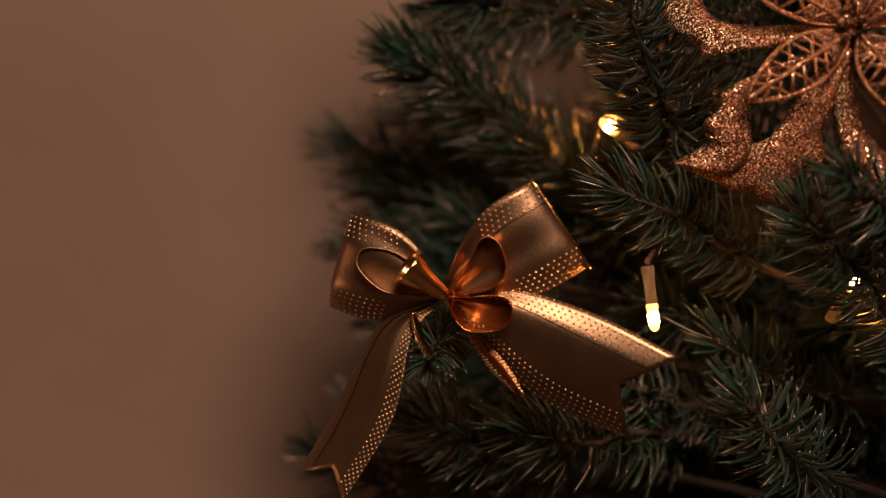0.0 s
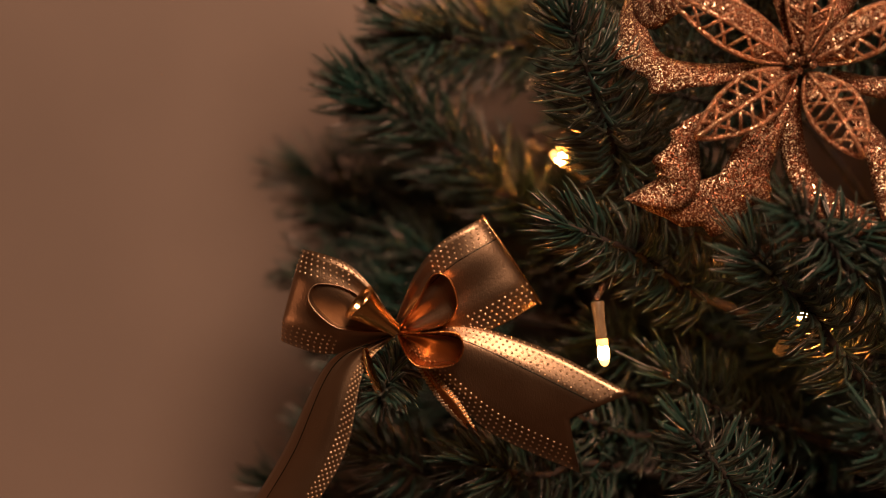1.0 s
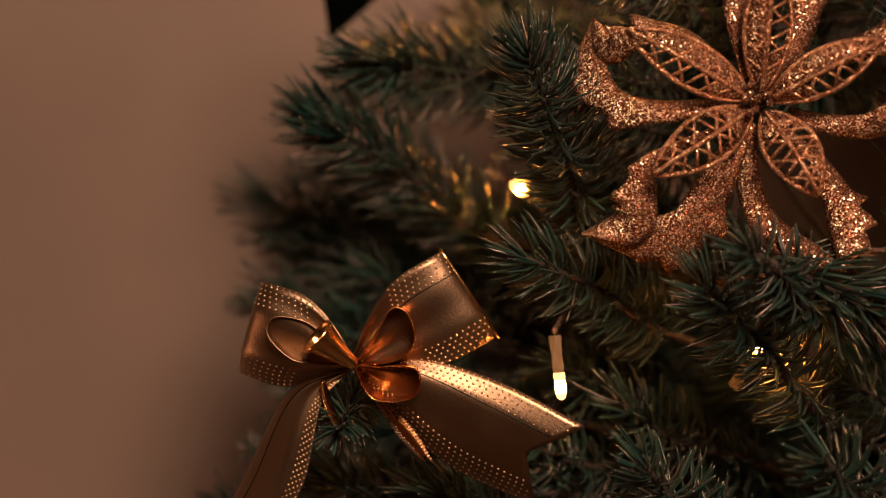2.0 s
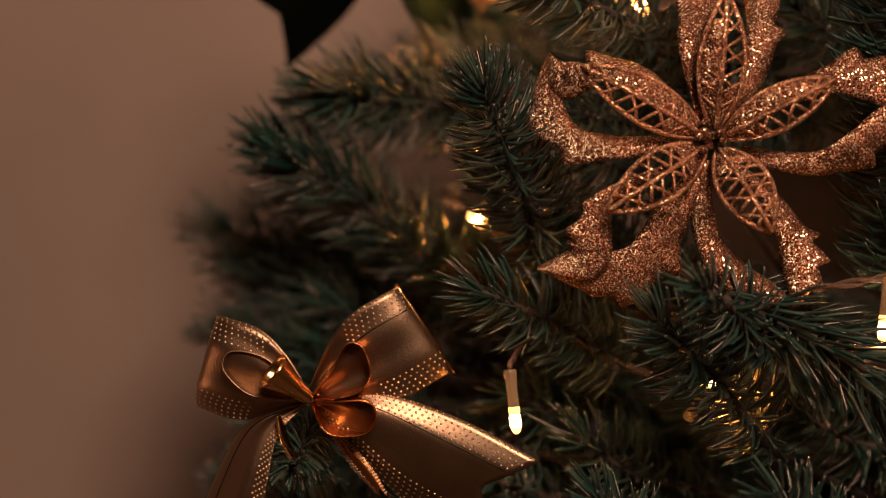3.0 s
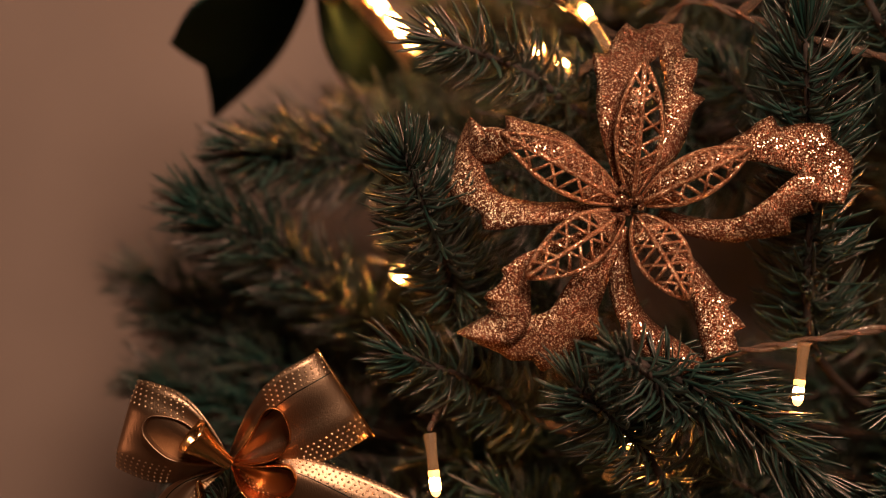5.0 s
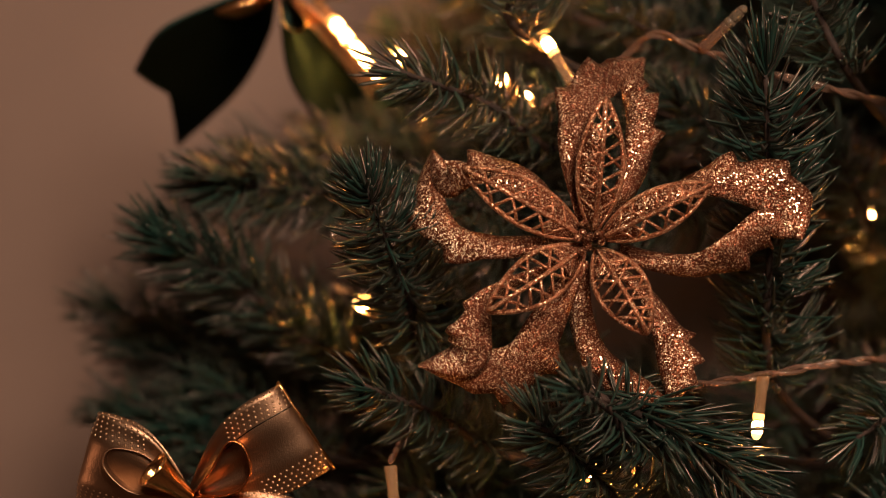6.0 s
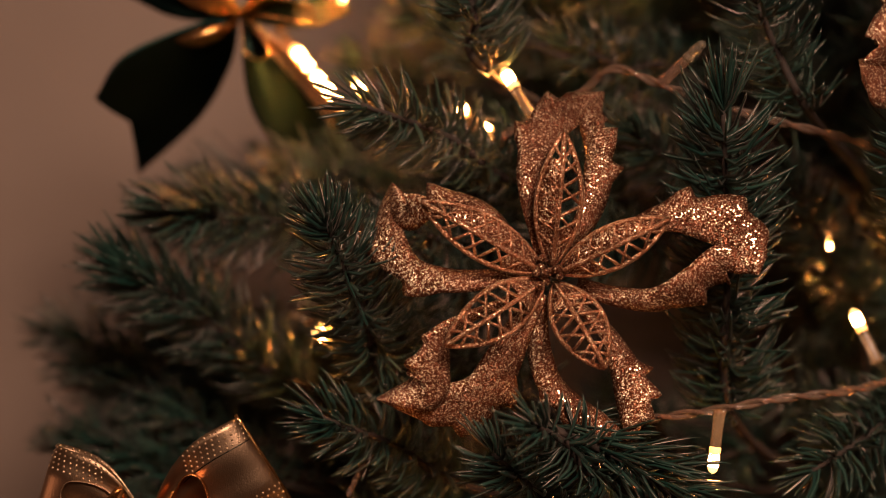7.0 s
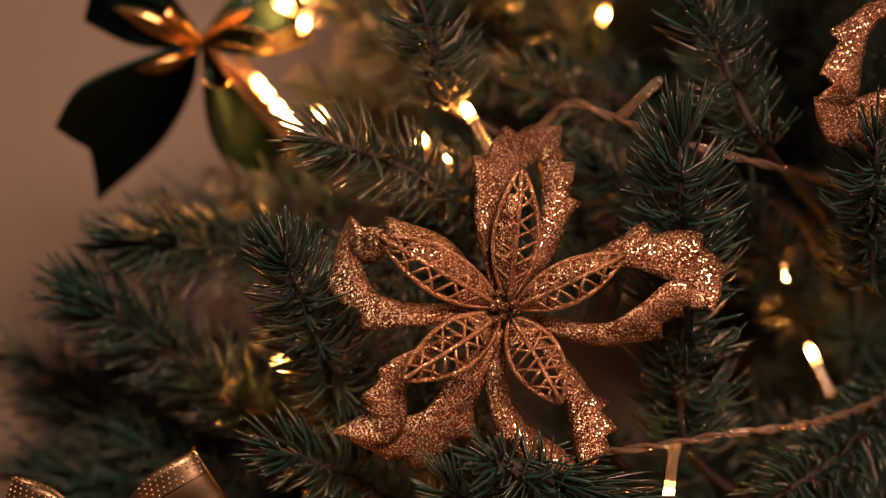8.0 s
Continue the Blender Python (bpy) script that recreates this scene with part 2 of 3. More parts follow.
def sprig(tip, base, sag=0.006, density=1900, length=0.025, spread=78, hold=True):
    """A branch that can be seen singly: needles from base to tip, and the wire stem that leads back to the trunk."""
    tip, base = np.array(tip, float), np.array(base, float)
    mid = (tip + base) / 2 - (0, 0, sag)
    axis = curve_points([base, mid, tip], 14)
    root = np.array((TRUNK[0], TRUNK[1], base[2] - 0.06))
    stem = [root, stem_mid(root, base)] if hold else [base + (base - tip) * 0.2]
    pts = curve_points(stem + [base, mid, tip], 26)
    v, f = tube(pts, np.linspace(0.0030, 0.0012, 26), 7)
    branch = part("branch", mesh_of("branch", v, f, BARK), tree)
    v, f = needle_arrays(axis, rng, density, length, spread)
    part("needles", mesh_of("needles", v, f, NEEDLE), branch, "dark green plastic fir needles", "stuff")


# branches round the bow and the flower, each where it stands
sprig((0.010, 0.000, 0.062), (0.045, 0.085, -0.020), density=2900, length=0.027)
sprig((0.024, 0.026, 0.113), (0.105, 0.080, 0.080), -0.004)
sprig((-0.070, 0.092, 0.067), (0.020, 0.130, 0.064), 0.002, 2900, 0.030, 66)
sprig((-0.092, 0.090, 0.041), (-0.010, 0.120, -0.016), -0.004, 3000, 0.030, 66)
sprig((-0.132, 0.176, 0.004), (-0.030, 0.175, -0.025), 0.004, 3000, 0.032)
sprig((-0.120, 0.165, -0.014), (-0.030, 0.170, -0.035), 0.004, 2800, 0.030)
sprig((0.180, 0.008, 0.115), (0.195, 0.060, -0.025), 0.0, 3300, 0.030)
sprig((0.007, 0.028, -0.024), (0.075, 0.070, -0.060), -0.003, 2384)
sprig((0.182, -0.010, -0.072), (0.105, 0.005, -0.024), -0.006, 2197, 0.027, 50)
sprig((0.096, -0.032, -0.020), (0.130, 0.005, -0.048), -0.003, 2100, 0.022)
sprig((0.082, -0.008, -0.036), (0.142, 0.050, -0.098), -0.003, 2322, 0.026)
sprig((0.058, -0.010, -0.110), (0.100, 0.050, -0.150))
sprig((0.127, -0.030, -0.104), (0.170, 0.026, -0.132))
sprig((-0.068, -0.016, -0.096), (-0.066, 0.050, -0.080), 0.0, 2573, 0.018)
sprig((-0.085, 0.060, -0.125), (-0.010, 0.085, -0.145))
sprig((-0.040, 0.045, -0.128), (0.030, 0.080, -0.135))
sprig((-0.140, 0.120, -0.148), (-0.085, 0.130, -0.168))
sprig((-0.122, 0.150, -0.046), (-0.040, 0.150, -0.060), 0.004, 2700, 0.030)
sprig((-0.115, 0.150, -0.068), (-0.040, 0.140, -0.080))
sprig((0.066, 0.035, 0.180), (0.083, 0.060, 0.130), 0.0)
sprig((0.190, 0.026, 0.178), (0.228, 0.050, 0.112), 0.004, 1694, 0.026)
sprig((0.262, -0.006, 0.114), (0.277, 0.050, 0.050), 0.0, 2197, 0.027)
sprig((0.224, 0.025, -0.046), (0.305, 0.085, 0.000), 0.004, 1900, 0.026)
sprig((0.232, 0.100, 0.086), (0.275, 0.150, 0.026))
sprig((0.150, 0.075, 0.105), (0.215, 0.120, 0.080))
sprig((0.120, 0.090, 0.150), (0.180, 0.130, 0.140))
sprig((0.060, 0.110, 0.085), (0.120, 0.150, 0.070))
sprig((0.020, 0.105, 0.010), (0.085, 0.150, -0.010))
sprig((0.030, 0.090, -0.040), (0.100, 0.130, -0.070))
sprig((-0.020, 0.120, -0.020), (0.050, 0.150, -0.040))
sprig((-0.112, 0.180, -0.050), (-0.040, 0.200, -0.060))
sprig((-0.116, 0.170, -0.085), (-0.050, 0.190, -0.085))
sprig((-0.095, 0.140, -0.055), (-0.020, 0.150, -0.070))
sprig((-0.122, 0.180, -0.120), (-0.050, 0.190, -0.125))
sprig((-0.090, 0.110, -0.150), (-0.010, 0.120, -0.165))
sprig((0.015, 0.190, 0.150), (0.090, 0.220, 0.140))
sprig((0.028, 0.170, 0.190), (0.100, 0.200, 0.180))
sprig((0.010, 0.200, 0.115), (0.085, 0.220, 0.105))
sprig((0.045, 0.140, 0.168), (0.115, 0.170, 0.155))
sprig((0.032, 0.210, 0.218), (0.100, 0.230, 0.205))
sprig((-0.112, 0.160, -0.010), (-0.030, 0.190, 0.000))
sprig((-0.070, 0.130, -0.035), (0.010, 0.160, -0.050))
sprig((-0.105, 0.150, -0.095), (-0.020, 0.160, -0.110))
sprig((-0.120, 0.140, -0.125), (-0.030, 0.150, -0.140))
sprig((0.000, 0.060, -0.105), (0.070, 0.100, -0.125))
sprig((0.050, 0.055, -0.090), (0.110, 0.090, -0.120))
sprig((-0.030, 0.090, -0.090), (0.050, 0.130, -0.100))
sprig((0.020, 0.080, -0.075), (0.090, 0.120, -0.080))
sprig((0.150, 0.050, -0.080), (0.215, 0.100, -0.100))
sprig((0.225, 0.030, -0.085), (0.290, 0.080, -0.070))

# the shaded boughs behind them
for tip, base in (((-0.098, 0.190, 0.022), (-0.015, 0.205, 0.004)), ((-0.082, 0.180, 0.066), (0.000, 0.200, 0.070)),
                  ((-0.062, 0.195, 0.088), (0.010, 0.210, 0.085)), ((-0.112, 0.185, -0.024), (-0.020, 0.200, -0.020)),
                  ((-0.034, 0.150, 0.002), (0.050, 0.180, -0.010)),
                  ((-0.064, 0.160, -0.010), (0.020, 0.180, -0.030)), ((-0.020, 0.160, 0.090), (0.060, 0.190, 0.080)),
                  ((-0.080, 0.150, -0.030), (0.000, 0.170, -0.030)), ((0.010, 0.130, 0.030), (0.080, 0.170, 0.020))):
    sprig(tip, base, 0.004, 2300, 0.029)

# dark ends close behind the flower
for tip, base in (((0.040, 0.070, 0.060), (0.110, 0.110, 0.048)), ((0.050, 0.075, 0.036), (0.115, 0.115, 0.030)),
                  ((0.095, 0.075, 0.102), (0.150, 0.120, 0.075)), ((0.112, 0.080, 0.058), (0.175, 0.125, 0.054)),
                  ((0.050, 0.070, 0.006), (0.110, 0.110, -0.012)), ((0.070, 0.080, 0.078), (0.130, 0.120, 0.066))):
    sprig(tip, base, 0.002, 2300, 0.026)

# the rest of the tree: five kinds of branch end, each hung on its own stem
kinds = []
for k in range(5):
    L = (0.13, 0.15, 0.17, 0.14, 0.18)[k]
    ax = curve_points([(0, 0, 0), (0.008, 0.005 * (k - 2), L * 0.5), (0, 0, L)], 10)
    v, f = needle_arrays(ax, rng, 1900, 0.026, 74)
    kinds.append((L, mesh_of("needles_far", v, f, NEEDLE)))


def off_line(p, a, b):
    a, b = np.array(a), np.array(b)
    d = (b - a) / np.linalg.norm(b - a)
    return np.linalg.norm((p - a) - d * ((p - a) @ d))


def edge_of_tree(z):
    """How far the tree reaches to the open side at a height, near the front."""
    return float(np.interp(z, (-0.3, -0.15, -0.05, 0.0, 0.06, 0.09, 0.12, 0.16, 0.22, 0.4), (-0.12, -0.09, -0.06, -0.07, -0.05, -0.01, 0.020, 0.030, 0.035, 0.04)))


def free_spot(tip, base):
    """Keeps clear the tree's open front and edge, and a gap through which the wall shows."""
    for q in (tip, tip * 0.66 + base * 0.34, tip * 0.33 + base * 0.67, base):
        x, y, z = q
        if -0.45 < x < 0.45 and -0.32 < z < 0.36:
            if y < (0.095 if x > 0.03 else 0.14) or x < edge_of_tree(z) + 0.05 * max(0.0, y - 0.1):
                return False
        if y < 0.03 and -0.5 < x < 0.6 and -0.6 < z < 0.6:
            return False
        if off_line(q, (0.114, 0.0, 0.003), (0.152, 0.43, -0.031)) < 0.024 or off_line(q, (0.152, 0.0, 0.076), (0.211, 0.43, 0.084)) < 0.020:
            return False
        if off_line(q, (0.201, 0.43, -0.007), (0.40, -1.5, 0.70)) < 0.030:
            return False
        if off_line(q, (0.150, 0.0, 0.016), (0.208, 0.43, -0.006)) < 0.036 or off_line(q, (-0.027, 0.1, 0.041), (-0.048, 0.35, 0.038)) < 0.026:
            return False
    root = np.array((TRUNK[0], TRUNK[1], base[2] - 0.05))
    return all(off_line(root * k + base * (1 - k), (0.154, 0.0, 0.015), (0.215, 0.43, -0.004)) > 0.014 for k in (0.2, 0.3, 0.4, 0.5, 0.6, 0.7))


made = tries = 0
while made < 470 and tries < 20000:
    tries += 1
    L, me = kinds[int(rng.integers(5))]
    if made < 70:
        # the low boughs behind the bow
        tip = rng.uniform((-0.07, 0.10, -0.24), (0.30, 0.20, -0.06))
        out = tip - (TRUNK[0], TRUNK[1], 0)
        out[2] = 0
        out /= np.linalg.norm(out)
    elif made < 310:
        # the side that faces the room, densely set
        tip = rng.uniform((-0.10, 0.10, -0.36), (0.52, 0.34, 0.38))
        out = tip - (TRUNK[0], TRUNK[1], 0)
        out[2] = 0
        out /= np.linalg.norm(out)
    else:
        z, turn = rng.uniform(-0.78, 0.85), rng.uniform(0, 2 * math.pi)
        out = np.array((math.cos(turn), math.sin(turn), 0.0))
        tip = np.array((TRUNK[0], TRUNK[1], z)) + out * max(0.56 * (0.98 - z) / 0.98 * rng.uniform(0.35, 0.98), L)
    way = out + (0, 0, rng.uniform(-0.25, 0.45)) + rng.normal(0, 0.25, 3)
    way /= np.linalg.norm(way)
    base = tip - way * L
    if not free_spot(tip, base) or max(tip[1], base[1]) > 0.385:
        continue
    root = np.array((TRUNK[0], TRUNK[1], base[2] - 0.05))
    v, f = tube(curve_points([root, stem_mid(root, base), base, tip], 10), np.linspace(0.003, 0.0012, 10), 5)
    branch = part("branch", mesh_of("branch", v, f, BARK), tree)
    leaf = part("needles", me, branch, "dark green plastic fir needles", "stuff")
    leaf.matrix_basis = Matrix.Translation(base) @ Vector(way).to_track_quat("Z", "Y").to_matrix().to_4x4() @ pose(0, 0, 0, 0, 0, rng.uniform(0, 360))
    made += 1


# ---- gold bows ----
def sheet(grid, name, mat, thick=0.00025):
    """A thin sheet with two sides from a grid of places."""
    g = np.array(grid, float)
    du, dv = np.gradient(g, axis=0), np.gradient(g, axis=1)
    nrm = np.cross(du, dv)
    nrm /= np.linalg.norm(nrm, axis=2)[..., None] + 1e-12
    a, b = g.shape[:2]
    v = np.concatenate([(g + nrm * thick).reshape(-1, 3), (g - nrm * thick).reshape(-1, 3)])
    f = []
    for i in range(a - 1):
        for j in range(b - 1):
            p = i * b + j
            f.append((p, p + b, p + b + 1, p + 1))
            q = p + a * b
            f.append((q, q + 1, q + b + 1, q + b))
    rim = [(i, 0) for i in range(a)] + [(a - 1, j) for j in range(1, b)] + [(i, b - 1) for i in range(a - 2, -1, -1)] + [(0, j) for j in range(b - 2, 0, -1)]
    rim = [i * b + j for i, j in rim]
    for p, q in zip(rim, rim[1:] + rim[:1]):
        f.append((q, p, p + a * b, q + a * b))
    return mesh_of(name, v, f, mat)


def studs(grid, rows, name, mat, size=0.00060, gap=0.0029, inner=0.12):
    """Rows of small raised dots along the ribbon's edges, on both faces."""
    g = np.array(grid, float)
    du, dv = np.gradient(g, axis=0), np.gradient(g, axis=1)
    nrm = np.cross(du, dv)
    nrm /= np.linalg.norm(nrm, axis=2)[..., None] + 1e-12
    a, b = g.shape[:2]
    v, f = [], []
    for r, w in enumerate(rows):
        j = (w + 1) / 2 * (b - 1)
        j0 = min(int(j), b - 2)
        line = g[:, j0] * (1 - j + j0) + g[:, j0 + 1] * (j - j0)
        s = np.r_[0, np.cumsum(np.linalg.norm(np.diff(line, axis=0), axis=1))]
        for d in np.arange(gap * (0.5 + 0.5 * (r % 2)), s[-1], gap):
            i = np.interp(d, s, np.arange(a))
            if i < inner * a or i > a - 1 - inner * 0.15 * a:
                continue
            i0 = min(int(i), a - 2)
            t = i - i0
            c = line[i0] * (1 - t) + line[i0 + 1] * t
            m = nrm[i0, j0]
            u = dv[i0, j0] / (np.linalg.norm(dv[i0, j0]) + 1e-12)
            x = np.cross(m, u)
            for side in (1, -1):
                k = len(v)
                for h, rad in ((0.0, 1.0), (0.55, 0.72)):
                    for q in range(6):
                        an = math.pi * q / 3
                        v.append(c + size * (rad * (math.cos(an) * u + math.sin(an) * x) + side * m * (h + 0.35)))
                v.append(c + side * m * size * 1.2)
                for q in range(6):
                    p = (q + 1) % 6
                    f += [(k + q, k + p, k + 6 + p, k + 6 + q), (k + 6 + q, k + 6 + p, k + 12)]
    return mesh_of(name, v, f, mat)


EDGE_ROWS = (-0.96, -0.86, -0.76, -0.66, -0.56, 0.56, 0.66, 0.76, 0.86, 0.96)


def loop_grid(knot, top, low, bulge, n=40, m=17, lift=0.0, gather=0.10, curl=0.0):
    """A loop that leaves the knot, turns at the line top-low and comes back behind."""
    knot, top, low = (np.array(q, float) for q in (knot, top, low))
    across = (top - low) / 2
    grid = []
    for i in range(n):
        s = i / (n - 1)
        r = math.sin(math.pi * s) ** 0.75
        row = []
        for j in range(m):
            w = j / (m - 1) * 2 - 1
            wide = gather + (1 - gather) * math.sin(math.pi / 2 * min(1.0, r * 1.35))
            p = knot + ((top + low) / 2 - knot) * r + across * w * wide
            depth = -bulge * math.sin(2 * math.pi * s) * (0.9 + 0.1 * w)
            p = p + np.array((0, depth, 0)) + across * lift * math.sin(math.pi * r) * (1.0 if w > 0 else 0.6)
            p = p + np.array((0, curl * (max(0.0, -0.45 - w) / 0.55) ** 1.3 * r + 0.5 * curl * (max(0.0, w - 0.5) / 0.5) * r, 0))
            p = p + np.array((0, 0.0012 * math.sin(9 * w + 2) * (1 - r), 0))
            row.append(p)
        grid.append(row)
    return grid


def tail_grid(knot, edge_a, edge_b, notch, n=36, m=17, belly=0.004, gather=0.12, band=0.6):
    """A tail from the knot: edge_a and edge_b are its two edges, three places each; its end is cut to a V."""
    a = curve_points([np.array(knot) + (np.array(edge_a[0]) - knot) * gather, *edge_a], n)
    b = curve_points([np.array(knot) + (np.array(edge_b[0]) - knot) * gather, *edge_b], n)
    grid = []
    for i in range(n):
        s = i / (n - 1)
        row = []
        for j in range(m):
            w = j / (m - 1)
            p = a[i] * (1 - w) + b[i] * w
            p = p + np.array((0, belly * (max(0.0, 0.24 - w) / 0.24 * band + max(0.0, w - 0.78) / 0.22 * 0.9 - 0.5 * math.sin(math.pi * w)) * min(1, s * 2), 0))
            p = p + np.array((0, 0.0016 * math.sin(10 * w + 1) * (1 - s) ** 2, 0))
            row.append(p)
        grid.append(row)
    g = np.array(grid)
    # pull the middle of the end back to the notch
    for j in range(m):
        w = j / (m - 1)
        cut = (1 - abs(2 * w - 1)) * notch
        line = g[:, j].copy()
        for i in range(n):
            k = i * (1 - cut)
            k0 = min(int(k), n - 2)
            g[i, j] = line[k0] * (1 - k + k0) + line[k0 + 1] * (k - k0)
    return g


def side_loop(points, near, far, n=44, m=7):
    """A small loop of ribbon seen through its opening: a closed line, as wide as it reaches from near to far."""
    line = curve_points(points, n)
    mid = line.mean(axis=0)
    grid = []
    for q in line:
        row = []
        for j in range(m):
            w = j / (m - 1)
            k = 1.0 - 0.22 * w ** 1.5
            pin = min(1.0, np.linalg.norm(q - line[0]) / 0.012)
            y = near + (far - near) * w
            row.append((mid[0] + (q[0] - mid[0]) * k, line[0][1] * (1 - pin) + y * pin, mid[2] + (q[2] - mid[2]) * k))
        grid.append(row)
    return grid


def ribbon_part(name, grid, parent, label="", dotted=True, mat=None, rows=EDGE_ROWS, creases=()):
    me = sheet(grid, name, mat or GOLD)
    ob = part(name, me, parent, label)
    if dotted:
        part("dots", studs(grid, rows, "dots", DOT), ob, "raised gold dots along the edges", "stuff")
    g = np.array(grid)
    # thin dark bars drawn in place of the shade along each fold
    for w in creases:
        line = g[int(len(g) * 0.12):int(len(g) * 0.98), round(w * (g.shape[1] - 1))] - (0, 0.0003, 0)
        v, f = tube(line, 0.00022, 5)
        part("crease", mesh_of("crease", v, f, RIBBON_SHADE), ob, "dark bar put in for the shade along the fold")
    return ob


def flare(a, b, r0, r1, name, parent):
    """A short pinched funnel of foil, open at its wide end."""
    pts = curve_points([a, (np.array(a) + b) / 2, b], 14)
    rad = [r0 + (r1 - r0) * (k / 13) ** 1.4 for k in range(14)]
    v, f = tube(pts, rad, 20, False)
    inner, g = tube(pts, [r * 0.9 for r in rad], 20, False)
    k = len(v)
    f = f + [tuple(q + k for q in reversed(face)) for face in g]
    n = len(pts)
    for s in range(20):
        p, q = (n - 1) * 20 + s, (n - 1) * 20 + (s + 1) % 20
        f.append((p, q, q + k, p + k))
    part(name, mesh_of(name, list(v) + list(inner), f, GOLD_SHINE), parent, "shiny gold foil")


K = (-0.0625, -0.004, -0.069)
bow = thing("gold_bow", K, "shiny gold ribbon bow with dotted edges tied to a fir branch", "bow", "gold bows")
ribbon_part("right_loop", loop_grid(K, (-0.026, -0.007, -0.0215), (-0.003, 0.000, -0.057), 0.006, lift=0.04, curl=0.004), bow, creases=(0.75,))
ribbon_part("left_loop", loop_grid(K, (-0.102, -0.004, -0.034), (-0.115, 0.009, -0.0735), 0.006, lift=0.04, curl=0.012), bow)
ribbon_part("right_tail", tail_grid(K, [(-0.032, -0.006, -0.0665), (0.000, -0.007, -0.0765), (0.034, -0.010, -0.094)],
            [(-0.050, 0.000, -0.086), (-0.025, 0.008, -0.112), (0.013, 0.012, -0.130)], 0.13, belly=0.006), bow, creases=(0.25,))
ribbon_part("left_tail", tail_grid(K, [(-0.076, -0.006, -0.085), (-0.084, -0.006, -0.119), (-0.106, -0.004, -0.155)],
            [(-0.092, 0.000, -0.082), (-0.112, 0.004, -0.119), (-0.127, 0.008, -0.143)], 0.10, belly=0.005, band=-0.5), bow, rows=EDGE_ROWS[:5], creases=(0.80,))
ribbon_part("back_tail", tail_grid(K, [(-0.046, 0.000, -0.088), (-0.037, 0.001, -0.098), (-0.0295, 0.001, -0.111)],
            [(-0.052, 0.002, -0.088), (-0.044, 0.003, -0.100), (-0.0335, 0.003, -0.110)], 0.1, belly=0.001), bow, "gold foil end coloured orange as if lit, with small dots", True, FOIL_LIT)
ribbon_part("inner_loop", side_loop([K, (-0.053, 0, -0.0570), (-0.046, 0, -0.0450), (-0.039, 0, -0.0465), (-0.036, 0, -0.0575), (-0.043, 0, -0.0655), K], -0.018, 0.006), bow, "shiny gold foil, coloured orange as if lit", False, FOIL_LIT)
ribbon_part("lower_loop", side_loop([K, (-0.050, 0, -0.0685), (-0.037, 0, -0.0685), (-0.0335, 0, -0.0750), (-0.038, 0, -0.0815), (-0.051, 0, -0.0825), (-0.057, 0, -0.0775), K], -0.018, 0.006), bow, "shiny gold foil, coloured orange as if lit", False, FOIL_LIT)
ribbon_part("small_loop", side_loop([K, (-0.070, 0, -0.0610), (-0.081, 0, -0.0510), (-0.095, 0, -0.0485), (-0.098, 0, -0.0560), (-0.088, 0, -0.0660), (-0.074, 0, -0.0685), K], -0.010, 0.003), bow, "shiny gold foil", False, GOLD)
# bright strip added in place of light on the tail's edge
ribbon_part("lit_edge_strip", tail_grid((-0.0740, -0.010, -0.0740), [(-0.0760, -0.011, -0.0770), (-0.0735, -0.012, -0.0870), (-0.0680, -0.010, -0.0980)],
            [(-0.0735, -0.008, -0.0770), (-0.0705, -0.008, -0.0870), (-0.0640, -0.008, -0.0995)], 0.2, n=18, m=7, belly=0.002, gather=0.3), bow, "bright foil strip put in for the tail's lit edge", False, GOLD_SHINE)
# shiny bar added as the highlight where the loop's fold catches light
fold = curve_points([(-0.0265, -0.0040, -0.0205), (-0.0145, -0.0034, -0.0385), (-0.0025, 0.0012, -0.0578)], 12)
v, f = tube(fold, 0.00090, 8)
part("fold_highlight", mesh_of("fold_highlight", v, f, GOLD_SHINE), bow, "shiny bar put in for the highlight on the fold")
flare((-0.0615, -0.012, -0.0680), (-0.0765, -0.018, -0.0555), 0.0028, 0.0084, "knot", bow)

K2 = (-0.0415, 0.160, 0.169)
bow2 = thing("gold_bow", K2, "gold ribbon bow, its shaded sides coloured dark, beside glowing bulbs", "bow", "gold bows")
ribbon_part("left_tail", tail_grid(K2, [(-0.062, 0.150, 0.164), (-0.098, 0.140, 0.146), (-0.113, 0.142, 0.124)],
            [(-0.048, 0.172, 0.145), (-0.066, 0.188, 0.118), (-0.098, 0.188, 0.088)], 0.10, belly=0.003), bow2, "gold ribbon side coloured dark for shade", False, RIBBON_SHADE)
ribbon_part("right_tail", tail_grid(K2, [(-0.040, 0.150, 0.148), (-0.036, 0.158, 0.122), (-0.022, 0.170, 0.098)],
            [(-0.024, 0.165, 0.155), (-0.004, 0.185, 0.130), (0.010, 0.205, 0.094)], 0.10, belly=0.003), bow2, "gold ribbon side coloured dark for shade", False, RIBBON_SHADE)
ribbon_part("left_loop", loop_grid(K2, (-0.090, 0.140, 0.216), (-0.100, 0.150, 0.178), 0.006, lift=0.05), bow2, "gold ribbon side coloured dark for shade", False, RIBBON_SHADE)
ribbon_part("right_loop", loop_grid(K2, (0.004, 0.175, 0.214), (0.014, 0.180, 0.174), 0.006, lift=0.05), bow2, "ribbon side coloured dark for shade, with gold dots", True, RIBBON_SHADE)
ribbon_part("inner_loop", side_loop([K2, (-0.039, 0.16, 0.158), (-0.037, 0.16, 0.147), (-0.029, 0.16, 0.144), (-0.025, 0.16, 0.152), (-0.033, 0.16, 0.163), K2], 0.138, 0.164), bow2, "shiny gold foil", False, GOLD_SHINE)
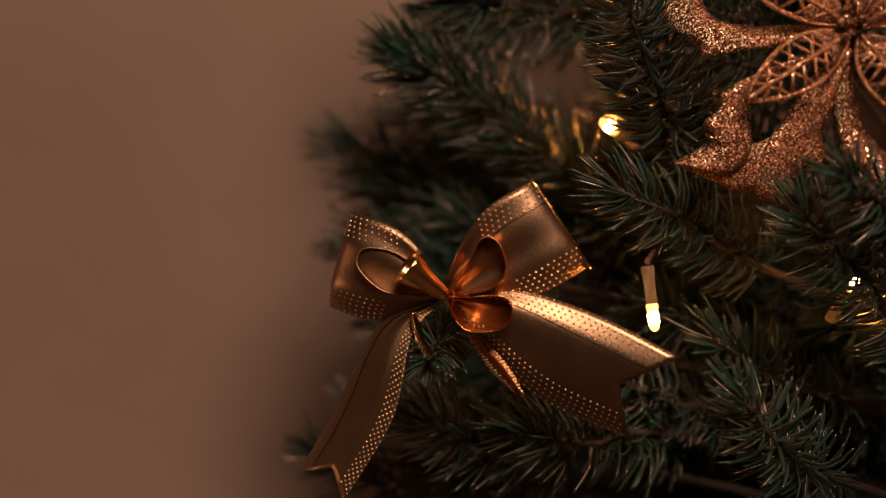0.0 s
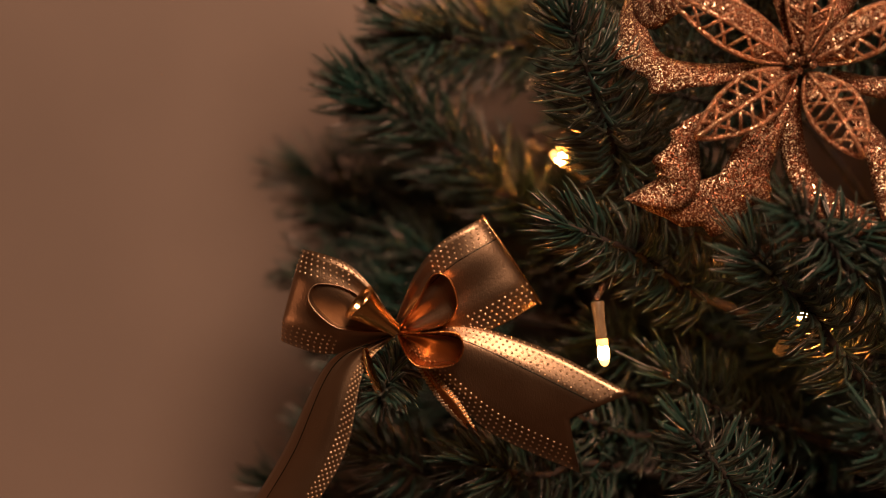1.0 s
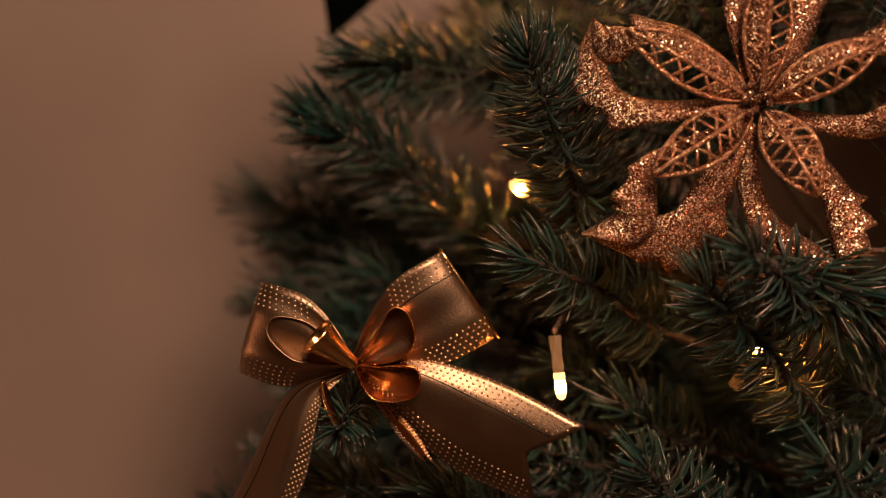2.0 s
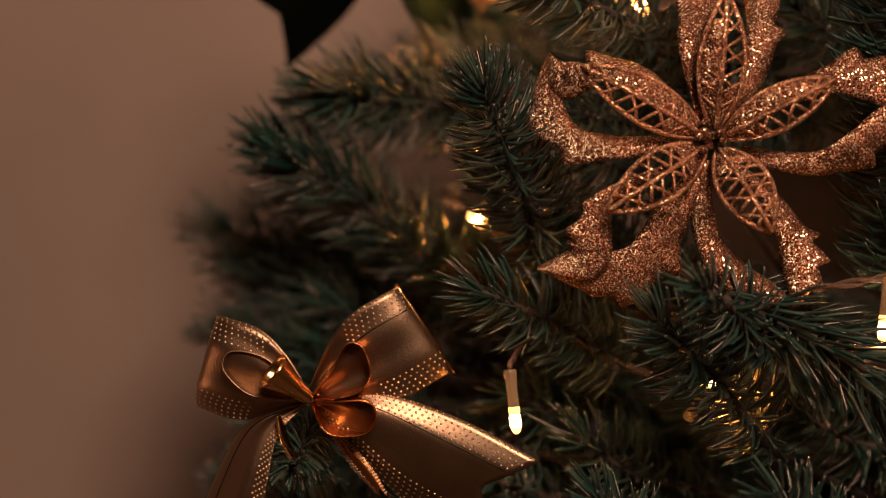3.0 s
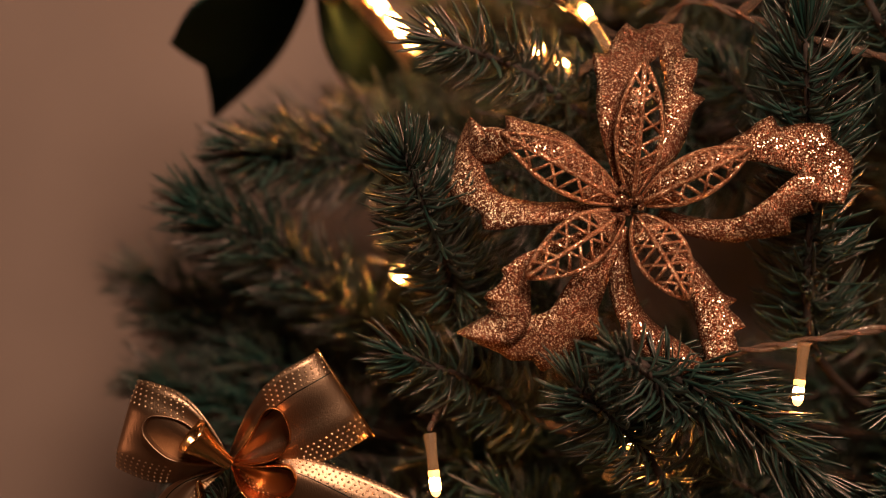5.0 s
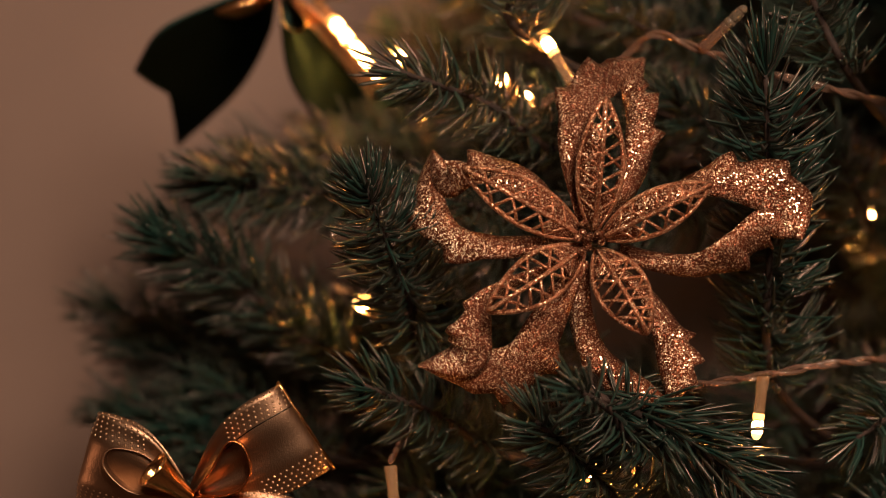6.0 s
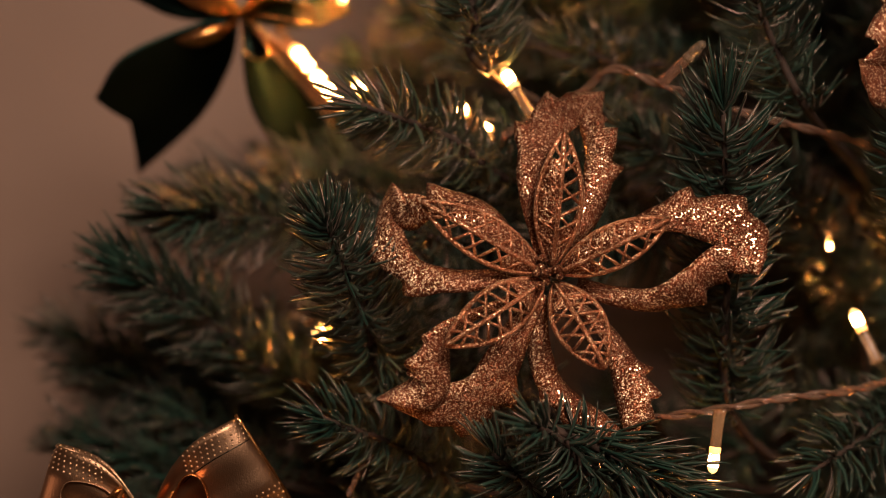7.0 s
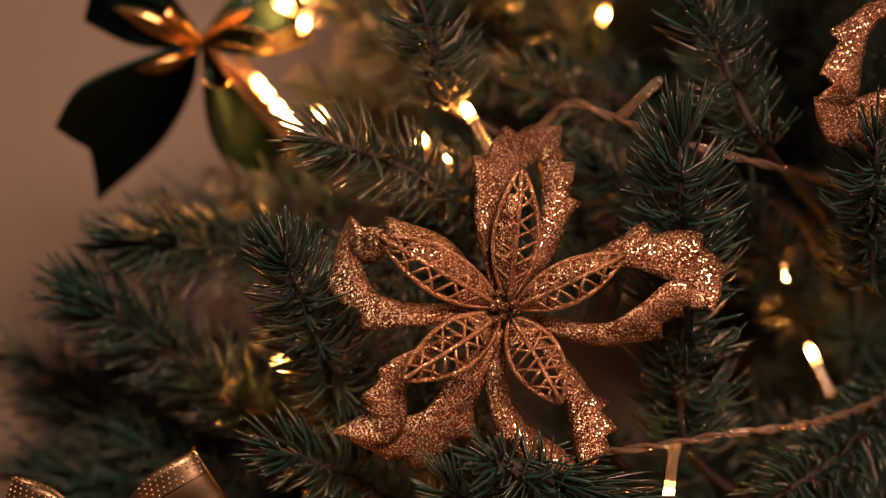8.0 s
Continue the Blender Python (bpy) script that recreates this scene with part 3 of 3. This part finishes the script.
for name, one, two in (
        ("small_loop", ((-0.010, -0.012, -0.006), (-0.020, -0.014, -0.0080), (-0.0285, -0.014, -0.0125)), ((-0.010, -0.010, -0.013), (-0.020, -0.012, -0.0175), (-0.0285, -0.012, -0.0170))),
        ("upper_loop", ((-0.012, -0.012, 0.009), (-0.025, -0.016, 0.0155), (-0.0390, -0.016, 0.0165)), ((-0.012, -0.010, -0.001), (-0.026, -0.014, 0.0030), (-0.0390, -0.014, 0.0110))),
        ("upper_end", ((0.006, -0.012, 0.008), (0.014, -0.014, 0.0145), (0.0220, -0.014, 0.0170)), ((0.008, -0.010, 0.003), (0.017, -0.012, 0.0080), (0.0250, -0.012, 0.0140)))):
    ribbon_part(name, tail_grid(K2, [np.add(K2, q) for q in one], [np.add(K2, q) for q in two], -0.12, n=20, m=9, belly=0.004, gather=0.2), bow2, "shiny gold foil", False, GOLD_SHINE)
ribbon_part("side_loop", side_loop([K2, (-0.025, 0.16, 0.176), (-0.006, 0.16, 0.172), (-0.004, 0.16, 0.164), (-0.022, 0.16, 0.166), K2], 0.140, 0.164), bow2, "shiny gold foil", False, GOLD_SHINE)
ribbon_part("back_tail", tail_grid(K2, [(-0.020, 0.150, 0.155), (-0.008, 0.150, 0.142), (0.016, 0.152, 0.117)],
            [(-0.026, 0.158, 0.150), (-0.014, 0.160, 0.136), (0.008, 0.160, 0.110)], 0.05, belly=0.001), bow2)
flare((-0.0415, 0.155, 0.169), (-0.060, 0.145, 0.182), 0.0030, 0.0065, "knot", bow2)


# ---- glitter poinsettias ----
U = 0.00024


def arm_grid(line, widths, depth, outer, jag, seed):
    """One arm of a pierced petal, from the flower's heart to the petal's tip; its outer edge is toothed."""
    ph = np.random.default_rng(seed).uniform(0, 1)
    n, m = 90, 7
    ax = curve_points(line, n)
    wid = np.interp(np.linspace(0, 1, n), np.linspace(0, 1, len(widths)), widths)
    wid = np.convolve(np.pad(wid, 6, "edge"), np.ones(13) / 13, "valid")
    tan = np.gradient(ax, axis=0)
    tan /= np.linalg.norm(tan, axis=1)[:, None]
    nor = np.stack([-tan[:, 1], tan[:, 0]], 1) * outer
    grid = []
    for i in range(n):
        u = i / (n - 1)
        w = wid[i] / 2 * (1 if u < 0.93 else math.sqrt(max(0.02, (1 - u) / 0.07)))
        teeth = max(0.0, ((u * 5.0 + ph) % 1.0) * 1.15 - 0.15 if (u * 5.0 + ph) % 1.0 < 0.87 else (1 - (u * 5.0 + ph) % 1.0) / 0.13 * 0.85) * jag * min(1.0, max(0.0, (u - 0.40) / 0.08)) * min(1.0, max(0.0, (0.87 - u) / 0.04))
        row = []
        for j in range(m):
            k = j / (m - 1) * 2 - 1
            q = ax[i] + nor[i] * (w * k + (teeth if k > 0 else 0) * max(0, k))
            lift = 16 * math.sin(math.pi * u) + depth * u ** 2.0 - 8 * k * k + 10 * math.sin(5 * u + ph * 6) + 9 * k * math.sin(5.0 * u + ph * 9)
            row.append((q[0], q[1], lift))
        grid.append(row)
    return np.array(grid)


def flower_place(centre, tilt):
    """From the flower's plane to the world: x right, up, and depth towards the room."""
    def go(q):
        q = np.asarray(q, float) * U
        p = np.stack([q[..., 0], -q[..., 2], q[..., 1]], -1)
        return p @ tilt.T + centre
    return go


def double(grid_a, grid_b, name, mat):
    me = sheet(grid_a, name, mat, 0.0003)
    me2 = sheet(grid_b, name, mat, 0.0003)
    bm = bmesh.new()
    bm.from_mesh(me)
    bm.from_mesh(me2)
    bm.to_mesh(me)
    bm.free()
    bpy.data.meshes.remove(me2)
    me.polygons.foreach_set("use_smooth", [True] * len(me.polygons))
    return me


def bars(lines, go, rad, name, mat, sides=6):
    v, f = [], []
    for pts in lines:
        a, b = tube(go(np.array(pts)), rad, sides)
        k = len(v)
        v += list(a)
        f += [tuple(q + k for q in face) for face in b]
    return v, f


def lattice_petal(angle, length, width, rise, go, parent, filled):
    """A small pierced petal: a raised rim, a midrib, crossing bars and one filled side."""
    c, s = math.cos(math.radians(angle)), math.sin(math.radians(angle))

    def at(u, w):
        half = width / 2 * math.sin(math.pi * u ** 0.9) ** 0.8
        x, y = length * (0.08 + 0.92 * u), w * half
        return (c * x - s * y, s * x + c * y, rise * (0.3 + math.sin(math.pi * min(1, u * 0.75))) + 12 * (1 - w * w))

    us = np.linspace(0.001, 0.999, 26)
    rim = [[at(u, 1) for u in us], [at(u, -1) for u in us], [at(u, 0.0) for u in us]]
    v, f = bars(rim, go, 0.00115, "rim", RIM)
    net = []
    for k in range(7):
        u = 0.14 + 0.11 * k
        for side in (1, -1):
            net.append([at(u, 0), at(min(0.97, u + 0.05), side * 0.5), at(min(0.98, u + 0.10), side * 0.98)])
            if k % 2 == side % 2:
                net.append([at(min(0.95, u + 0.13), 0.02 * side), at(u + 0.06, side * 0.5), at(u, side * 0.98)])
    a, b = bars(net, go, 0.00075, "net", RIM, 5)
    k = len(v)
    v += a
    f += [tuple(q + k for q in face) for face in b]
    petal = part("small_petal", mesh_of("small_petal", v, f, RIM), parent, "lattice petal with glitter")
    for side, end in ((filled, 0.80), (-filled, 0.28)) if filled else ((1, 0.25), (-1, 0.25)):
        fill = [[go(np.array(at(u, w * side))) for w in np.linspace(0.0, 0.97, 5)] for u in np.linspace(0.02, end, 14)]
        part("petal_web", sheet(fill, "petal_web", GLITTER), petal)


def stamens(go, parent, rise):
    r = np.random.default_rng(8)
    for k in range(13):
        a, d = r.uniform(0, 6.28), r.uniform(8, 42)
        top = (math.cos(a) * d, math.sin(a) * d, rise + r.uniform(-12, 14))
        pts = curve_points([(top[0] * 0.3, top[1] * 0.3, 0), (top[0] * 0.7, top[1] * 0.7, rise * 0.6), top], 7)
        v, f = tube(go(pts), [0.0009, 0.0008, 0.0008, 0.0009, 0.0016, 0.0020, 0.0008], 8)
        part("stamen", mesh_of("stamen", v, f, GLITTER), parent)


def petal(flower, go, first, second, widths, depth, seed, jag=25):
    """A wide petal of two arms, first anticlockwise of second, which meet in its tip."""
    a = arm_grid(first, widths[0], depth, 1, jag, seed)
    b = arm_grid(second, widths[1], depth - 4, -1, jag, seed + 1)
    part("petal", double(go(a), go(b), "petal", GLITTER), flower, "wide pierced petal with a jagged rim")


def poinsettia(centre, tilt, label, seed):
    flower = thing("glitter_poinsettia", centre, label, "flower ornament", "glitter poinsettias")
    go = flower_place(np.array(centre), tilt)
    petal(flower, go, [(40, 18), (113, 66), (193, 104), (268, 104), (334, 74), (354, 6)],
          [(49, -14), (113, -34), (185, -38), (250, -4), (300, 34), (350, 14)], ([12, 26, 46, 78, 84, 26], [26, 34, 42, 56, 56, 24]), 75, seed)
    petal(flower, go, [(-15, 40), (-38, 146), (-36, 210), (-8, 264), (45, 304), (108, 342)],
          [(25, 50), (65, 106), (85, 170), (88, 234), (80, 288), (108, 342)], ([26, 40, 46, 70, 62, 8], [26, 44, 54, 46, 40, 8]), -150, seed + 2)
    petal(flower, go, [(-31, -10), (-95, -6), (-175, -10), (-248, 8), (-287, 70), (-284, 166)],
          [(-39, 26), (-103, 106), (-175, 134), (-224, 118), (-258, 108), (-284, 166)], ([18, 32, 42, 50, 60, 12], [12, 24, 32, 44, 56, 12]), -115, seed + 4)
    petal(flower, go, [(-15, -30), (-55, -94), (-87, -158), (-122, -214), (-190, -232), (-306, -222)],
          [(-39, -30), (-151, -78), (-196, -110), (-206, -158), (-222, -206), (-306, -222)], ([24, 50, 70, 84, 80, 6], [14, 22, 40, 60, 76, 6]), -12, seed + 6)
    petal(flower, go, [(25, -30), (97, -94), (133, -158), (145, -198), (147, -238), (137, -288)],
          [(-23, -42), (-19, -126), (1, -190), (41, -230), (92, -262), (137, -288)], ([14, 26, 54, 62, 56, 8], [34, 42, 46, 44, 40, 8]), 28, seed + 8)
    for k, (angle, length, width, rise, filled) in enumerate(((213, 222, 84, 58, 0), (151, 262, 76, 45, -1), (86, 252, 78, 48, 1), (27, 225, 72, 56, 1), (300, 182, 86, 62, 0))):
        lattice_petal(angle, length, width, rise, go, flower, filled)
    stamens(go, flower, 50)
    return flower


poinsettia((0.106, 0.003, 0.039), np.eye(3), "copper glitter poinsettia with lattice petals among fir branches", 30)
poinsettia((0.298, 0.008, 0.187), np.array(Euler((0.0, radians(140), 0.0)).to_matrix()), "copper glitter poinsettia partly hidden by fir needles", 60)


# ---- string lights ----
lights = thing("string_lights", (0.18, 0.012, -0.018), "clear twisted string lights with warm glowing bulbs", "string lights")


def cord(points, name="cord"):
    pts = curve_points(points, 16 * len(points))
    v, f = [], []
    for ph in (0, math.pi):
        s = np.r_[0, np.cumsum(np.linalg.norm(np.diff(pts, axis=0), axis=1))]
        a = s / 0.030 * 2 * math.pi + ph
        off = np.stack([0 * a, np.cos(a), np.sin(a)], 1) * 0.0011
        p, q = tube(pts + off, 0.0011, 7)
        k = len(v)
        v += list(p)
        f += [tuple(x + k for x in face) for face in q]
    part(name, mesh_of(name, v, f, CLEAR), lights, "clear twisted plastic cord")


def bulb(foot, end, lit):
    """A lamp on a short clear socket, from the cord to its rounded end."""
    a, b = np.array(foot, float), np.array(end, float)
    d = (b - a) / np.linalg.norm(b - a)
    L = 0.027
    pts = [a + d * L * t for t in (0, 0.03, 0.30, 0.55, 0.58)]
    v, f = tube(pts, [0.0026, 0.0028, 0.0023, 0.0024, 0.0024], 14)
    socket = part("lamp", mesh_of("lamp", v, f, SOCKET_ON if lit else CLEAR), lights, "clear plastic socket")
    pts = [a + d * L * t for t in (0.585, 0.61, 0.66, 0.70)]
    v, f = tube(pts, [0.0023, 0.0026, 0.0025, 0.0023], 14)
    part("collar", mesh_of("collar", v, f, COLLAR_ON if lit else BULB_OFF), socket)
    pts = [a + d * L * t for t in (0.70, 0.73, 0.80, 0.87, 0.91)]
    v, f = tube(pts, [0.0020, 0.0024, 0.0025, 0.0024, 0.0022], 14)
    part("bulb", mesh_of("bulb", v, f, BULB_ON if lit else BULB_OFF), socket, "warm white glowing bulb" if lit else "clear unlit bulb")
    pts = [a + d * L * t for t in (0.905, 0.94, 0.975, 1.0, 1.012)]
    v, f = tube(pts, [0.0023, 0.0021, 0.0017, 0.0010, 0.0003], 14)
    part("tip", mesh_of("tip", v, f, TIP_ON if lit else BULB_OFF), socket)


bulb((0.0210, 0.008, -0.0570), (0.0240, 0.006, -0.084), True)
bulb((0.180, 0.008, -0.018), (0.177, 0.008, -0.045), True)
bulb((0.156, 0.030, 0.124), (0.172, 0.020, 0.140), False)
bulb((0.101, 0.052, 0.111), (0.090, 0.060, 0.130), True)
bulb((0.016, 0.122, 0.000), (0.001, 0.102, 0.010), True)
bulb((0.004, 0.150, 0.010), (-0.010, 0.132, 0.016), False)
bulb((-0.006, 0.128, 0.056), (-0.010, 0.108, 0.042), False)
bulb((-0.026, 0.168, 0.086), (-0.034, 0.150, 0.093), False)
bulb((0.078, 0.144, 0.112), (0.070, 0.122, 0.121), True)
bulb((0.028, 0.168, 0.122), (0.019, 0.150, 0.134), True)
bulb((0.262, 0.060, 0.000), (0.252, 0.068, 0.024), True)
bulb((0.208, 0.110, 0.196), (0.214, 0.095, 0.180), False)
# row of added bulbs in place of the bright glint on bow2's tail
bulb((-0.022, 0.160, 0.162), (-0.009, 0.147, 0.146), True)
bulb((-0.013, 0.160, 0.150), (0.001, 0.148, 0.134), True)
bulb((-0.004, 0.160, 0.138), (0.010, 0.149, 0.123), True)
bulb((-0.018, 0.164, 0.156), (-0.004, 0.149, 0.140), True)
bulb((-0.008, 0.164, 0.144), (0.006, 0.150, 0.128), True)
# bulbs added in place of the overexposed end of bow2's loop
bulb((0.006, 0.176, 0.206), (0.014, 0.150, 0.190), True)
bulb((0.000, 0.176, 0.200), (0.004, 0.152, 0.184), True)
bulb((0.020, 0.152, 0.180), (0.002, 0.146, 0.187), True)
bulb((0.017, 0.154, 0.199), (0.010, 0.147, 0.174), True)
bulb((0.090, 0.130, 0.100), (0.082, 0.112, 0.112), True)
bulb((0.278, 0.205, 0.036), (0.270, 0.195, 0.058), True)
bulb((0.100, 0.050, -0.082), (0.112, 0.044, -0.060), True)
bulb((0.118, 0.190, 0.222), (0.124, 0.172, 0.204), True)
bulb((0.172, 0.180, 0.205), (0.166, 0.165, 0.186), True)
cord([(0.085, 0.060, 0.100), (0.101, 0.052, 0.110), (0.123, 0.045, 0.122), (0.136, 0.035, 0.131), (0.158, 0.030, 0.123), (0.196, 0.030, 0.111), (0.244, 0.042, 0.101), (0.280, 0.060, 0.090)])
cord([(0.100, 0.060, -0.035), (0.146, 0.022, -0.024), (0.179, 0.010, -0.018), (0.206, 0.010, -0.013), (0.239, 0.020, -0.010), (0.275, 0.050, -0.004), (0.300, 0.080, 0.004)])
cord([(0.0208, 0.010, -0.0555), (0.028, 0.075, -0.050), (0.050, 0.125, -0.045), (0.085, 0.110, -0.040), (0.100, 0.060, -0.035)])
cord([(0.085, 0.060, 0.100), (0.075, 0.130, 0.092), (0.045, 0.170, 0.070), (0.020, 0.170, 0.030), (0.030, 0.150, -0.020), (0.028, 0.075, -0.050)])
